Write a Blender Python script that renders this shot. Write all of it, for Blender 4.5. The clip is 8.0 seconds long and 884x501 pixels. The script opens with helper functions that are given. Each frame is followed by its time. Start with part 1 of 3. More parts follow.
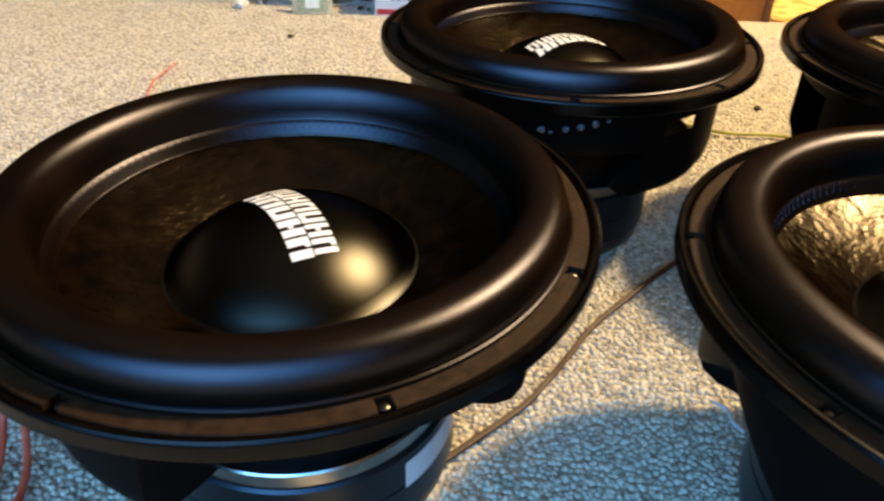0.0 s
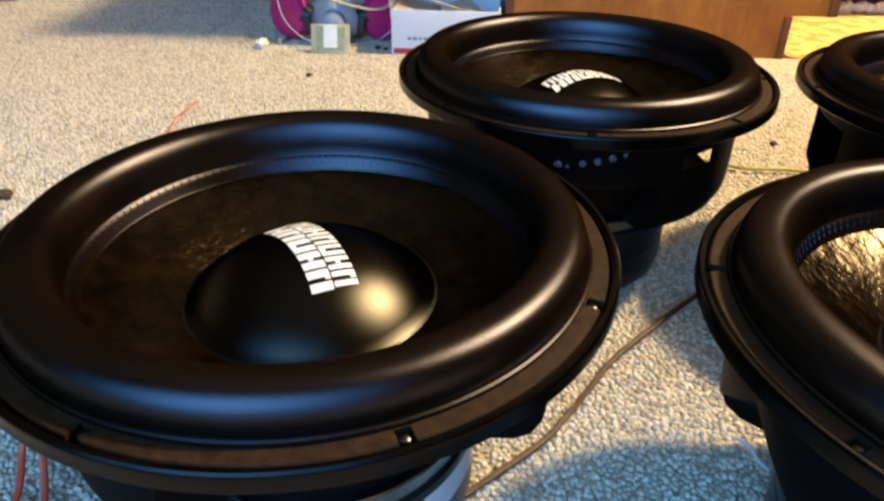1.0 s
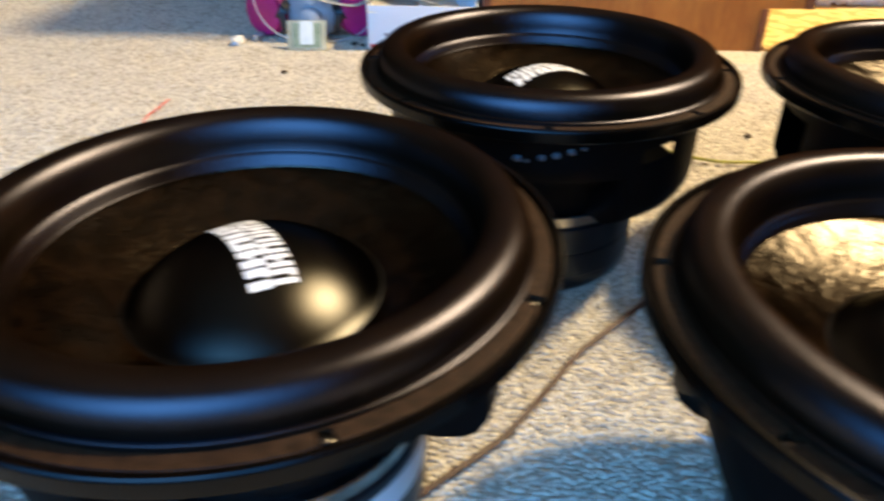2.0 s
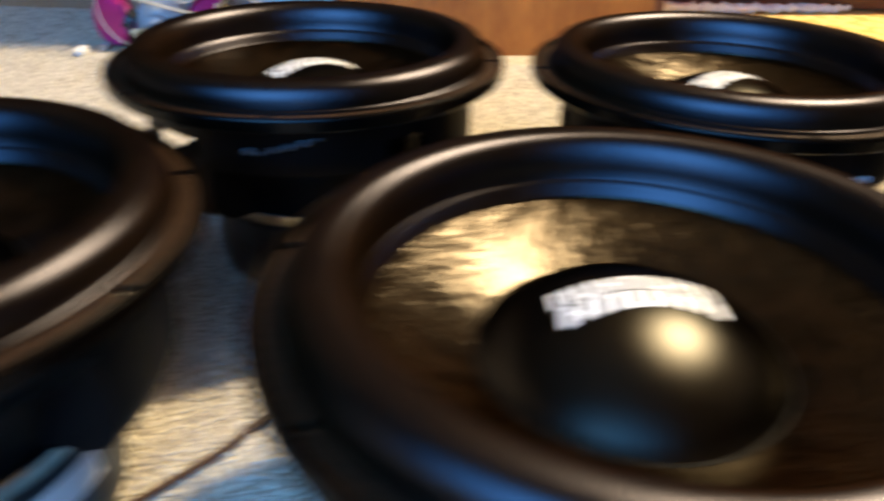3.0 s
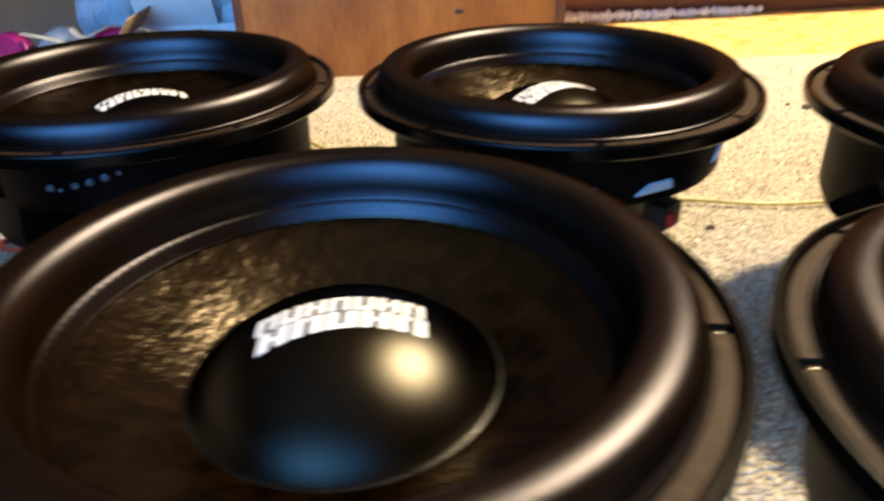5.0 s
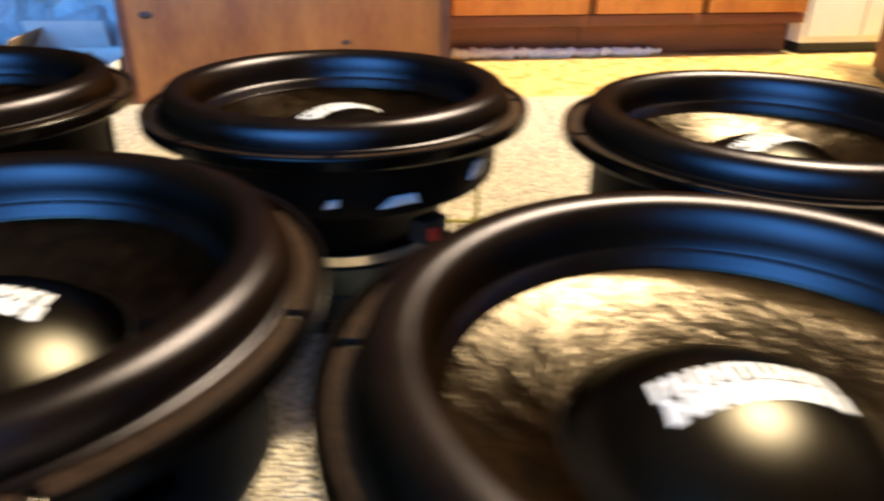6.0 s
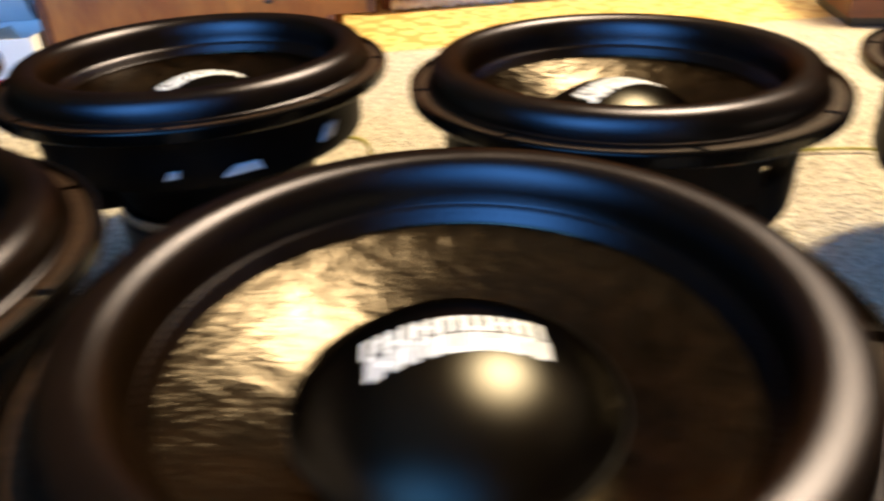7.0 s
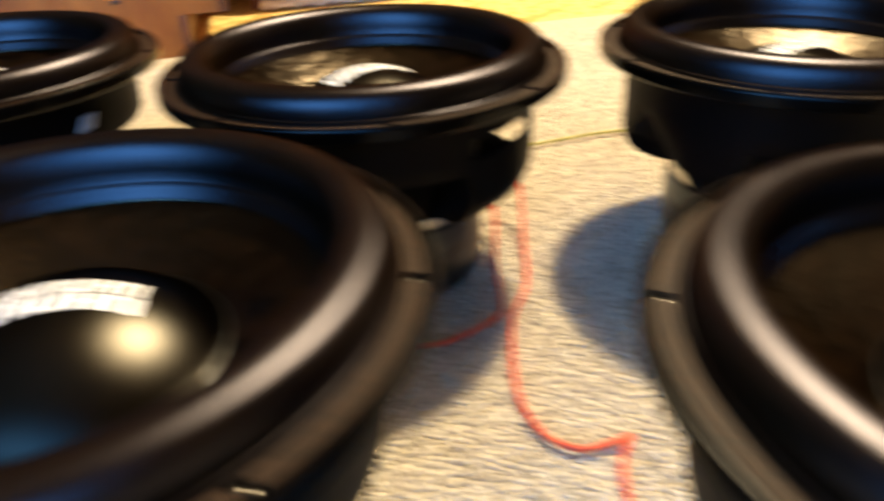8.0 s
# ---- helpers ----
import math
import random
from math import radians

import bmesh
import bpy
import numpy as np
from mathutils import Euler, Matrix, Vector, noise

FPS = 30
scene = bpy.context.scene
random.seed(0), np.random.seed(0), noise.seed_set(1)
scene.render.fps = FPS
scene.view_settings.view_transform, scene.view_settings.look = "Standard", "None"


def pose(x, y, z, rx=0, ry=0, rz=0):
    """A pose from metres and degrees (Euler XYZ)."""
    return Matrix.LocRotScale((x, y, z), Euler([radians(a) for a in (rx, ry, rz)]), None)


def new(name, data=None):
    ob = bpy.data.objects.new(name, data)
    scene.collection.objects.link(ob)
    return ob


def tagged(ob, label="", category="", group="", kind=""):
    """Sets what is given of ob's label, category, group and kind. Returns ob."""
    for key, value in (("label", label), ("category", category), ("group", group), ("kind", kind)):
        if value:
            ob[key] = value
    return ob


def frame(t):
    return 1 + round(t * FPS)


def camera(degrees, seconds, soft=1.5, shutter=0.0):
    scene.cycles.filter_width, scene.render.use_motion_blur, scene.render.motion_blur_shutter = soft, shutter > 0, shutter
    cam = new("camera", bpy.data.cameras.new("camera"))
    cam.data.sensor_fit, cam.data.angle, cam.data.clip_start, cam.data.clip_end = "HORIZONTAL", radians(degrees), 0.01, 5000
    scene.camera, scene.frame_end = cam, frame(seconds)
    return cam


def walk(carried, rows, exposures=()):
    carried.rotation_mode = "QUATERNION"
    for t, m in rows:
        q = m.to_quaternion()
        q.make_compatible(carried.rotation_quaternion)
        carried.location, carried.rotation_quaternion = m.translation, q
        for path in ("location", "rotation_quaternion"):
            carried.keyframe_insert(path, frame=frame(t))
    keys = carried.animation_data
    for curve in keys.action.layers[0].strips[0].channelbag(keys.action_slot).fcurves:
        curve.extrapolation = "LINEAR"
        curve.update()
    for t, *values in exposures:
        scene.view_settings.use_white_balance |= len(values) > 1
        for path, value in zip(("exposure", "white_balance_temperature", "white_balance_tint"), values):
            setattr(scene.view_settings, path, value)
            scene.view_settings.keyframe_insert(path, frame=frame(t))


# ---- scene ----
cam = camera(63.38, 8.0, soft=2.4, shutter=1.6)
walk(cam, [
    (0.0, pose(0.1543, -0.3708, 0.4556, 55.864, -1.206, 9.191)),
    (0.5, pose(0.1497, -0.3744, 0.4541, 56.729, -0.946, 9.939)),
    (1.0, pose(0.1518, -0.3736, 0.4543, 58.750, -0.611, 10.175)),
    (1.2, pose(0.1526, -0.3738, 0.4526, 58.969, -0.378, 10.238)),
    (2.3, pose(0.2153, -0.3564, 0.4501, 58.403, -0.257, 8.134)),
    (2.5, pose(0.2481, -0.3521, 0.4495, 58.607, -0.043, 6.111)),
    (3.0, pose(0.3576, -0.3201, 0.4179, 60.089, -0.949, 4.641)),
    (3.5, pose(0.4479, -0.3035, 0.4277, 59.028, 0.992, 2.328)),
    (4.0, pose(0.4685, -0.2992, 0.4195, 58.245, 1.206, 1.165)),
    (4.2, pose(0.4728, -0.2992, 0.4195, 58.414, 1.251, 1.200)),
    (5.3, pose(0.5452, -0.3157, 0.4208, 61.867, 0.882, 2.474)),
    (5.5, pose(0.5915, -0.3216, 0.4097, 61.683, -0.446, 2.953)),
    (6.0, pose(0.6925, -0.3383, 0.4113, 64.171, -0.771, -0.019)),
    (6.5, pose(0.7559, -0.3425, 0.4171, 61.081, 0.991, 0.033)),
    (7.0, pose(0.8287, -0.3455, 0.4203, 60.268, 2.180, -1.606)),
    (7.5, pose(0.9095, -0.3699, 0.4250, 59.583, 1.646, -3.879)),
    (8.0, pose(1.0002, -0.3958, 0.4102, 60.187, 2.136, -7.070)),
], exposures=((0.0, -0.06, 7000, 10), (1.1, -0.04, 6650, 10), (2.4, 0.05, 5950, 10), (3.2, 0.05, 5950, 10), (4.0, 0.05, 6350, 10), (5.4, 0.15, 5900, 10), (6.5, 0.05, 5800, 10), (7.5, -0.03, 6050, 10), (8.0, -0.03, 6150, 10)))

# ---- light ----
world = bpy.data.worlds.new("world")
scene.world = world
world.use_nodes = True
world.node_tree.nodes["Background"].inputs[0].default_value = (0.11, 0.42, 1.0, 1)
world.node_tree.nodes["Background"].inputs[1].default_value = 4.6

lamp_data = bpy.data.lights.new("kitchen_ceiling_lamp", "POINT")
lamp_data.energy, lamp_data.color, lamp_data.shadow_soft_size = 860, (1.0, 0.79, 0.47), 0.12
lamp = new("kitchen_ceiling_lamp", lamp_data)
lamp.matrix_world = pose(2.0, 1.3, 2.75)

sky_data = bpy.data.lights.new("window_daylight", "AREA")
sky_data.shape, sky_data.size, sky_data.size_y = "RECTANGLE", 1.0, 1.80
sky_data.energy, sky_data.color = 28, (0.20, 0.52, 1.0)
new("window_daylight", sky_data).matrix_world = pose(-0.27, -1.64, 1.27, 90, 0, 0)


# ---- materials ----
def nodes_of(name):
    m = bpy.data.materials.new(name)
    m.use_nodes = True
    t = m.node_tree
    return m, t.nodes, t.links, t.nodes["Principled BSDF"]


def mat(name, c1, c2, rough=0.5, rough2=None, metal=0.0, scale=30.0, fine=400.0, bump=0.1, dist=0.002,
        stretch=(1, 1, 1), spec=0.5, coat=0.0, coat_rough=0.2, island=False, tint=None, detail=6.0, contrast=(0.35, 0.65)):
    m, n, l, b = nodes_of(name)
    tc = n.new("ShaderNodeTexCoord")
    mp = n.new("ShaderNodeMapping")
    mp.inputs["Scale"].default_value = stretch
    l.new(tc.outputs["Object"], mp.inputs["Vector"])
    a = n.new("ShaderNodeTexNoise")
    a.inputs["Scale"].default_value, a.inputs["Detail"].default_value = scale, detail
    l.new(mp.outputs["Vector"], a.inputs["Vector"])
    f = n.new("ShaderNodeTexNoise")
    f.inputs["Scale"].default_value, f.inputs["Detail"].default_value = fine, 3.0
    l.new(mp.outputs["Vector"], f.inputs["Vector"])
    r = n.new("ShaderNodeValToRGB")
    r.color_ramp.elements[0].position, r.color_ramp.elements[1].position = contrast
    r.color_ramp.elements[0].color, r.color_ramp.elements[1].color = (*c1, 1), (*c2, 1)
    mx = n.new("ShaderNodeMath")
    mx.operation = "MULTIPLY_ADD"
    mx.inputs[1].default_value, mx.inputs[2].default_value = 0.3, 0.0
    l.new(f.outputs["Fac"], mx.inputs[0])
    ad = n.new("ShaderNodeMath")
    ad.operation = "MULTIPLY_ADD"
    ad.inputs[1].default_value = 0.7
    l.new(a.outputs["Fac"], ad.inputs[0])
    l.new(mx.outputs[0], ad.inputs[2])
    src = ad
    if island:
        g = n.new("ShaderNodeNewGeometry")
        k = n.new("ShaderNodeMath")
        k.operation = "MULTIPLY_ADD"
        k.inputs[1].default_value = 0.5
        s = n.new("ShaderNodeMath")
        s.operation = "MULTIPLY"
        s.inputs[1].default_value = 0.5
        l.new(g.outputs["Random Per Island"], k.inputs[0])
        l.new(ad.outputs[0], s.inputs[0])
        l.new(s.outputs[0], k.inputs[2])
        src = k
    l.new(src.outputs[0], r.inputs["Fac"])
    l.new(r.outputs["Color"], b.inputs["Base Color"])
    rr = n.new("ShaderNodeMapRange")
    rr.inputs["To Min"].default_value = rough
    rr.inputs["To Max"].default_value = rough if rough2 is None else rough2
    l.new(a.outputs["Fac"], rr.inputs["Value"])
    l.new(rr.outputs[0], b.inputs["Roughness"])
    b.inputs["Metallic"].default_value = metal
    b.inputs["Specular IOR Level"].default_value = spec
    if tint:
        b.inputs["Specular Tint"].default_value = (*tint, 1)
    b.inputs["Coat Weight"].default_value = coat
    b.inputs["Coat Roughness"].default_value = coat_rough
    if bump:
        bp = n.new("ShaderNodeBump")
        bp.inputs["Strength"].default_value, bp.inputs["Distance"].default_value = bump, dist
        l.new(ad.outputs[0], bp.inputs["Height"])
        l.new(bp.outputs["Normal"], b.inputs["Normal"])
    return m


def glossed(m, rough, tint, share, kind="BECKMANN"):
    """Turns the material's own gloss off and lays a soft satin sheen over it, whose glints fade out fast."""
    n, l = m.node_tree.nodes, m.node_tree.links
    b, out = n["Principled BSDF"], n["Material Output"]
    b.inputs["Specular IOR Level"].default_value = 0.0
    g = n.new("ShaderNodeBsdfGlossy")
    g.distribution = kind
    g.inputs["Color"].default_value = (*tint, 1)
    a = next(q for q in n if q.bl_idname == "ShaderNodeTexNoise")
    rr = n.new("ShaderNodeMapRange")
    rr.inputs["To Min"].default_value, rr.inputs["To Max"].default_value = rough
    l.new(a.outputs["Fac"], rr.inputs["Value"])
    l.new(rr.outputs[0], g.inputs["Roughness"])
    for q in b.inputs["Normal"].links:
        l.new(q.from_socket, g.inputs["Normal"])
    mix = n.new("ShaderNodeMixShader")
    mix.inputs[0].default_value = share
    l.new(b.outputs[0], mix.inputs[1])
    l.new(g.outputs[0], mix.inputs[2])
    l.new(mix.outputs[0], out.inputs["Surface"])
    return m


RUBBER = glossed(mat("black_rubber", (0.0017, 0.0009, 0.0004), (0.0065, 0.0034, 0.0014), 0.34, 0.44, scale=14, fine=900, bump=0.30, dist=0.0008), (0.34, 0.45), (0.84, 0.80, 0.95), 0.049)
FLANGE = mat("brown_fibre_ring", (0.011, 0.0052, 0.0021), (0.034, 0.0168, 0.0074), 0.5, 0.62, scale=160, fine=900, bump=0.8, dist=0.001, spec=0.15)
RIM = mat("bronzed_black_rim", (0.0006, 0.0004, 0.0003), (0.0030, 0.0016, 0.0008), 0.2, 0.3, scale=40, fine=800, bump=0.1, dist=0.0006, spec=0.16)
EYELET = mat("dull_dark_eyelet", (0.06, 0.055, 0.05), (0.14, 0.13, 0.11), 0.3, metal=1.0, scale=90, bump=0.05)
BASKET = mat("black_gloss_coat", (0.0007, 0.0007, 0.001), (0.0014, 0.0014, 0.0018), 0.45, 0.6, scale=25, fine=600, bump=0.08, dist=0.0006, spec=0.07)
CONE = glossed(mat("pressed_paper_cone", (0.0008, 0.0004, 0.0001), (0.0085, 0.0037, 0.0012), 0.21, 0.30, scale=58, fine=190, bump=0.50, dist=0.0036, contrast=(0.42, 0.78), detail=3.0), (0.23, 0.39), (1.0, 0.83, 0.62), 0.042)
CAP = glossed(mat("satin_black_cap", (0.0002, 0.0002, 0.0002), (0.0004, 0.0003, 0.0003), 0.40, 0.43, scale=9, fine=700, bump=0.02, dist=0.0004), (0.345, 0.37), (1.0, 0.93, 0.78), 0.038)
GLUE = mat("dark_glue", (0.002, 0.002, 0.002), (0.006, 0.005, 0.004), 0.25, 0.4, scale=120, fine=500, bump=0.4, dist=0.001, spec=0.25)
LOGO = mat("white_print", (0.72, 0.73, 0.74), (0.84, 0.84, 0.84), 0.45, scale=60, fine=700, bump=0.0)
STEEL = mat("zinc_plated_steel", (0.36, 0.36, 0.35), (0.60, 0.59, 0.57), 0.14, 0.30, metal=1.0, scale=50, fine=500, bump=0.05, dist=0.0006)
GLINT_BEAD = mat("bluish_grey_glint_bead", (0.04, 0.055, 0.07), (0.10, 0.125, 0.15), 0.18, 0.28, scale=200, fine=500, bump=0.1, spec=0.9)
# The pale blue of daylight inside the basket slots is put into this colour.
LIT_SLOT = mat("pale_lit_slot", (0.42, 0.48, 0.54), (0.58, 0.63, 0.68), 0.22, 0.34, scale=90, fine=400, bump=0.1, dist=0.0006)
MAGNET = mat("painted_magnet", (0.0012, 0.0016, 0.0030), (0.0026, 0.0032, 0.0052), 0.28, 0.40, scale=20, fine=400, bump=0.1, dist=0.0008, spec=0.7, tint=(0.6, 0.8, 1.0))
STICKER = mat("white_sticker", (0.68, 0.69, 0.70), (0.8, 0.8, 0.8), 0.4, scale=30, fine=300, bump=0.02)
RED_PLASTIC = mat("red_plastic", (0.42, 0.02, 0.012), (0.55, 0.04, 0.02), 0.35, scale=60, bump=0.02)
BLACK_PLASTIC = mat("black_plastic", (0.01, 0.01, 0.01), (0.02, 0.02, 0.02), 0.4, scale=60, bump=0.02)
TUFT = mat("carpet_yarn", (0.36, 0.305, 0.225), (0.69, 0.625, 0.50), 0.95, scale=16, fine=700, bump=0.6, dist=0.002, spec=0.15, island=True, contrast=(0.2, 0.58))
CARPET = mat("carpet_backing", (0.34, 0.29, 0.215), (0.55, 0.485, 0.375), 0.95, scale=110, fine=420, bump=1.0, dist=0.006, spec=0.1, contrast=(0.36, 0.56))
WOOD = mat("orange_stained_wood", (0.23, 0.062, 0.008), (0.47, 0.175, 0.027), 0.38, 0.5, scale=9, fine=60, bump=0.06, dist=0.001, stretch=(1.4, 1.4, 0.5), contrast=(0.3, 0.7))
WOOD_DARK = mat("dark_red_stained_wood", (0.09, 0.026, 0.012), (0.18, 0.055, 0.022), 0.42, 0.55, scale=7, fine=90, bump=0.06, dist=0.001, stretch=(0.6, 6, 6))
KNOT = mat("dark_wood_knot", (0.02, 0.012, 0.010), (0.06, 0.03, 0.02), 0.5, scale=200, bump=0.05)
WHITE_CARD = mat("white_card", (0.82, 0.83, 0.84), (0.90, 0.90, 0.90), 0.55, scale=12, fine=300, bump=0.04, dist=0.001)
CARD_INSIDE = mat("brown_card", (0.30, 0.20, 0.12), (0.42, 0.30, 0.19), 0.8, scale=20, fine=300, bump=0.1)
RED_PRINT = mat("red_print", (0.5, 0.03, 0.04), (0.6, 0.05, 0.05), 0.5, scale=30, bump=0.0)
GREY_PRINT = mat("grey_print", (0.28, 0.22, 0.22), (0.4, 0.33, 0.33), 0.6, scale=30, bump=0.0)
PAPER = mat("cream_paper", (0.66, 0.62, 0.52), (0.78, 0.75, 0.66), 0.7, scale=14, fine=200, bump=0.05)
PINK = mat("magenta_filter", (0.42, 0.01, 0.12), (0.62, 0.02, 0.2), 0.35, 0.5, scale=16, fine=300, bump=0.05)
GREY_RUBBER = mat("pale_grey_rubber", (0.34, 0.37, 0.40), (0.48, 0.50, 0.53), 0.55, scale=20, fine=200, bump=0.06)
STRAP = mat("grey_elastic", (0.30, 0.31, 0.33), (0.46, 0.47, 0.48), 0.85, scale=150, fine=700, bump=0.3, dist=0.001)
BILL = mat("banknote_green", (0.60, 0.60, 0.46), (0.76, 0.75, 0.60), 0.75, scale=45, fine=500, bump=0.03)
BILL_INK = mat("banknote_ink", (0.16, 0.22, 0.14), (0.34, 0.40, 0.28), 0.75, scale=120, fine=900, bump=0.0)
BILL_PALE = mat("banknote_pale", (0.62, 0.68, 0.68), (0.74, 0.78, 0.77), 0.75, scale=60, bump=0.0)
COPPER_WIRE = mat("brown_copper_wire", (0.030, 0.010, 0.004), (0.062, 0.021, 0.008), 0.5, scale=90, bump=0.05, spec=0.3)
RED_WIRE = mat("red_wire", (0.60, 0.06, 0.025), (0.78, 0.13, 0.06), 0.4, scale=60, bump=0.03)
YELLOW_WIRE = mat("yellow_green_wire", (0.26, 0.235, 0.02), (0.38, 0.35, 0.04), 0.4, scale=60, bump=0.03)
CREAM = mat("cream_enamel", (0.66, 0.60, 0.44), (0.74, 0.69, 0.53), 0.35, scale=6, fine=120, bump=0.02)
# Unseen walls and ceiling; their tones are chosen for how much light they bounce.
WALL = mat("unseen_wall_brown", (0.022, 0.014, 0.010), (0.040, 0.026, 0.018), 0.7, scale=3, fine=160, bump=0.1, dist=0.001)
CEIL = mat("shaded_ceiling", (0.25, 0.20, 0.145), (0.34, 0.28, 0.20), 0.9, scale=4, fine=120, bump=0.3, dist=0.002)
LAMINATE = mat("worktop_laminate", (0.40, 0.33, 0.25), (0.52, 0.45, 0.36), 0.4, scale=40, bump=0.02)
BAG = mat("clear_grey_plastic_bag", (0.42, 0.48, 0.55), (0.66, 0.72, 0.78), 0.2, 0.4, scale=14, fine=60, bump=0.5, dist=0.006)
ORANGE = mat("orange_red_plastic", (0.50, 0.09, 0.03), (0.62, 0.14, 0.05), 0.4, scale=20, bump=0.03)
MORTAR = mat("pale_mortar", (0.45, 0.43, 0.40), (0.60, 0.58, 0.54), 0.9, scale=60, bump=0.4)
BRICK = mat("orange_red_brick", (0.30, 0.075, 0.035), (0.46, 0.14, 0.06), 0.85, scale=40, fine=300, bump=0.4)
CRUMB = mat("dark_crumb", (0.03, 0.022, 0.016), (0.08, 0.055, 0.035), 0.9, scale=200, bump=0.4)
LINT = mat("white_lint", (0.62, 0.62, 0.62), (0.78, 0.78, 0.76), 0.9, scale=200, bump=0.3)
GREY_FLUFF = mat("pale_grey_fluff", (0.55, 0.55, 0.56), (0.8, 0.8, 0.8), 0.9, scale=80, fine=400, bump=0.5, dist=0.004)


def vinyl_material():
    m, n, l, b = nodes_of("yellow_patterned_vinyl")
    tc = n.new("ShaderNodeTexCoord")
    mp = n.new("ShaderNodeMapping")
    mp.inputs["Rotation"].default_value = (0, 0, radians(45))
    l.new(tc.outputs["Object"], mp.inputs["Vector"])
    v = n.new("ShaderNodeTexVoronoi")
    v.inputs["Scale"].default_value, v.inputs["Randomness"].default_value = 13.0, 0.35
    l.new(mp.outputs["Vector"], v.inputs["Vector"])
    w = n.new("ShaderNodeTexNoise")
    w.inputs["Scale"].default_value, w.inputs["Detail"].default_value = 45.0, 5.0
    l.new(mp.outputs["Vector"], w.inputs["Vector"])
    s = n.new("ShaderNodeMath")
    s.operation = "MULTIPLY_ADD"
    s.inputs[1].default_value = 0.55
    l.new(w.outputs["Fac"], s.inputs[0])
    l.new(v.outputs["Distance"], s.inputs[2])
    r = n.new("ShaderNodeValToRGB")
    e = r.color_ramp.elements
    e[0].position, e[0].color = 0.36, (0.50, 0.25, 0.055, 1)
    e[1].position, e[1].color = 0.46, (0.70, 0.50, 0.14, 1)
    k = r.color_ramp.elements.new(0.74)
    k.color = (0.76, 0.60, 0.24, 1)
    k = r.color_ramp.elements.new(0.86)
    k.color = (0.56, 0.34, 0.09, 1)
    l.new(s.outputs[0], r.inputs["Fac"])
    l.new(r.outputs["Color"], b.inputs["Base Color"])
    b.inputs["Roughness"].default_value = 0.42
    bp = n.new("ShaderNodeBump")
    bp.inputs["Strength"].default_value, bp.inputs["Distance"].default_value = 0.15, 0.001
    l.new(w.outputs["Fac"], bp.inputs["Height"])
    l.new(bp.outputs["Normal"], b.inputs["Normal"])
    return m


VINYL = vinyl_material()


# ---- building helpers ----
def part(name, bm, material, parent=None, label="", sharp=40):
    me = bpy.data.meshes.new(name)
    bmesh.ops.recalc_face_normals(bm, faces=bm.faces)
    bm.to_mesh(me)
    bm.free()
    me.materials.append(material)
    me.shade_smooth()
    me.set_sharp_from_angle(angle=radians(sharp))
    ob = new(name, me)
    if parent is not None:
        ob.parent = parent
    if label:
        ob["label"] = label
    return ob


def thing(name, at, turn, label, category, group=""):
    ob = new(name)
    ob.empty_display_size = 0.05
    ob.matrix_world = pose(at[0], at[1], at[2], 0, 0, turn)
    return tagged(ob, label, category, group)


def lathe(profile, segs=128, closed=False, skip=None, start=0.0):
    """A turned body from (radius, height) pairs; skip(i, j) leaves out the face at ring i and segment j."""
    bm = bmesh.new()
    rings = []
    for r, z in profile:
        if r < 1e-6:
            rings.append([bm.verts.new((0, 0, z))] * segs)
        else:
            rings.append([bm.verts.new((r * math.cos(start + 2 * math.pi * j / segs), r * math.sin(start + 2 * math.pi * j / segs), z)) for j in range(segs)])
    n = len(rings)
    for i in range(n if closed else n - 1):
        a, b = rings[i], rings[(i + 1) % n]
        for j in range(segs):
            if skip and skip(i, j):
                continue
            k = (j + 1) % segs
            vs = []
            for q in (a[j], a[k], b[k], b[j]):
                if q not in vs:
                    vs.append(q)
            if len(vs) > 2:
                bm.faces.new(vs)
    return bm


def box(bm, x0, y0, z0, x1, y1, z1, bevel=0.0, m=None):
    r = bmesh.ops.create_cube(bm, size=1.0)
    bmesh.ops.transform(bm, matrix=Matrix.Translation(((x0 + x1) / 2, (y0 + y1) / 2, (z0 + z1) / 2)) @ Matrix.Diagonal((x1 - x0, y1 - y0, z1 - z0, 1)), verts=r["verts"])
    vs = r["verts"]
    if bevel:
        es = list({e for q in vs for e in q.link_edges})
        res = bmesh.ops.bevel(bm, geom=es, offset=bevel, segments=2, profile=0.7, affect="EDGES")
        vs = list({q for fc in res["faces"] for q in fc.verts} | {q for q in vs if q.is_valid})
    if m is not None:
        bmesh.ops.transform(bm, matrix=m, verts=vs)
    return vs


def boxed(*args, **kw):
    bm = bmesh.new()
    box(bm, *args, **kw)
    return bm


def smooth_path(points, steps=8):
    """Catmull-Rom through the points."""
    p = [Vector(q) for q in points]
    p = [2 * p[0] - p[1]] + p + [2 * p[-1] - p[-2]]
    out = []
    for i in range(1, len(p) - 2):
        for s in range(steps):
            t = s / steps
            a, b, c, d = p[i - 1], p[i], p[i + 1], p[i + 2]
            out.append(0.5 * (2 * b + (c - a) * t + (2 * a - 5 * b + 4 * c - d) * t * t + (3 * b - a - 3 * c + d) * t ** 3))
    out.append(p[-2])
    return out


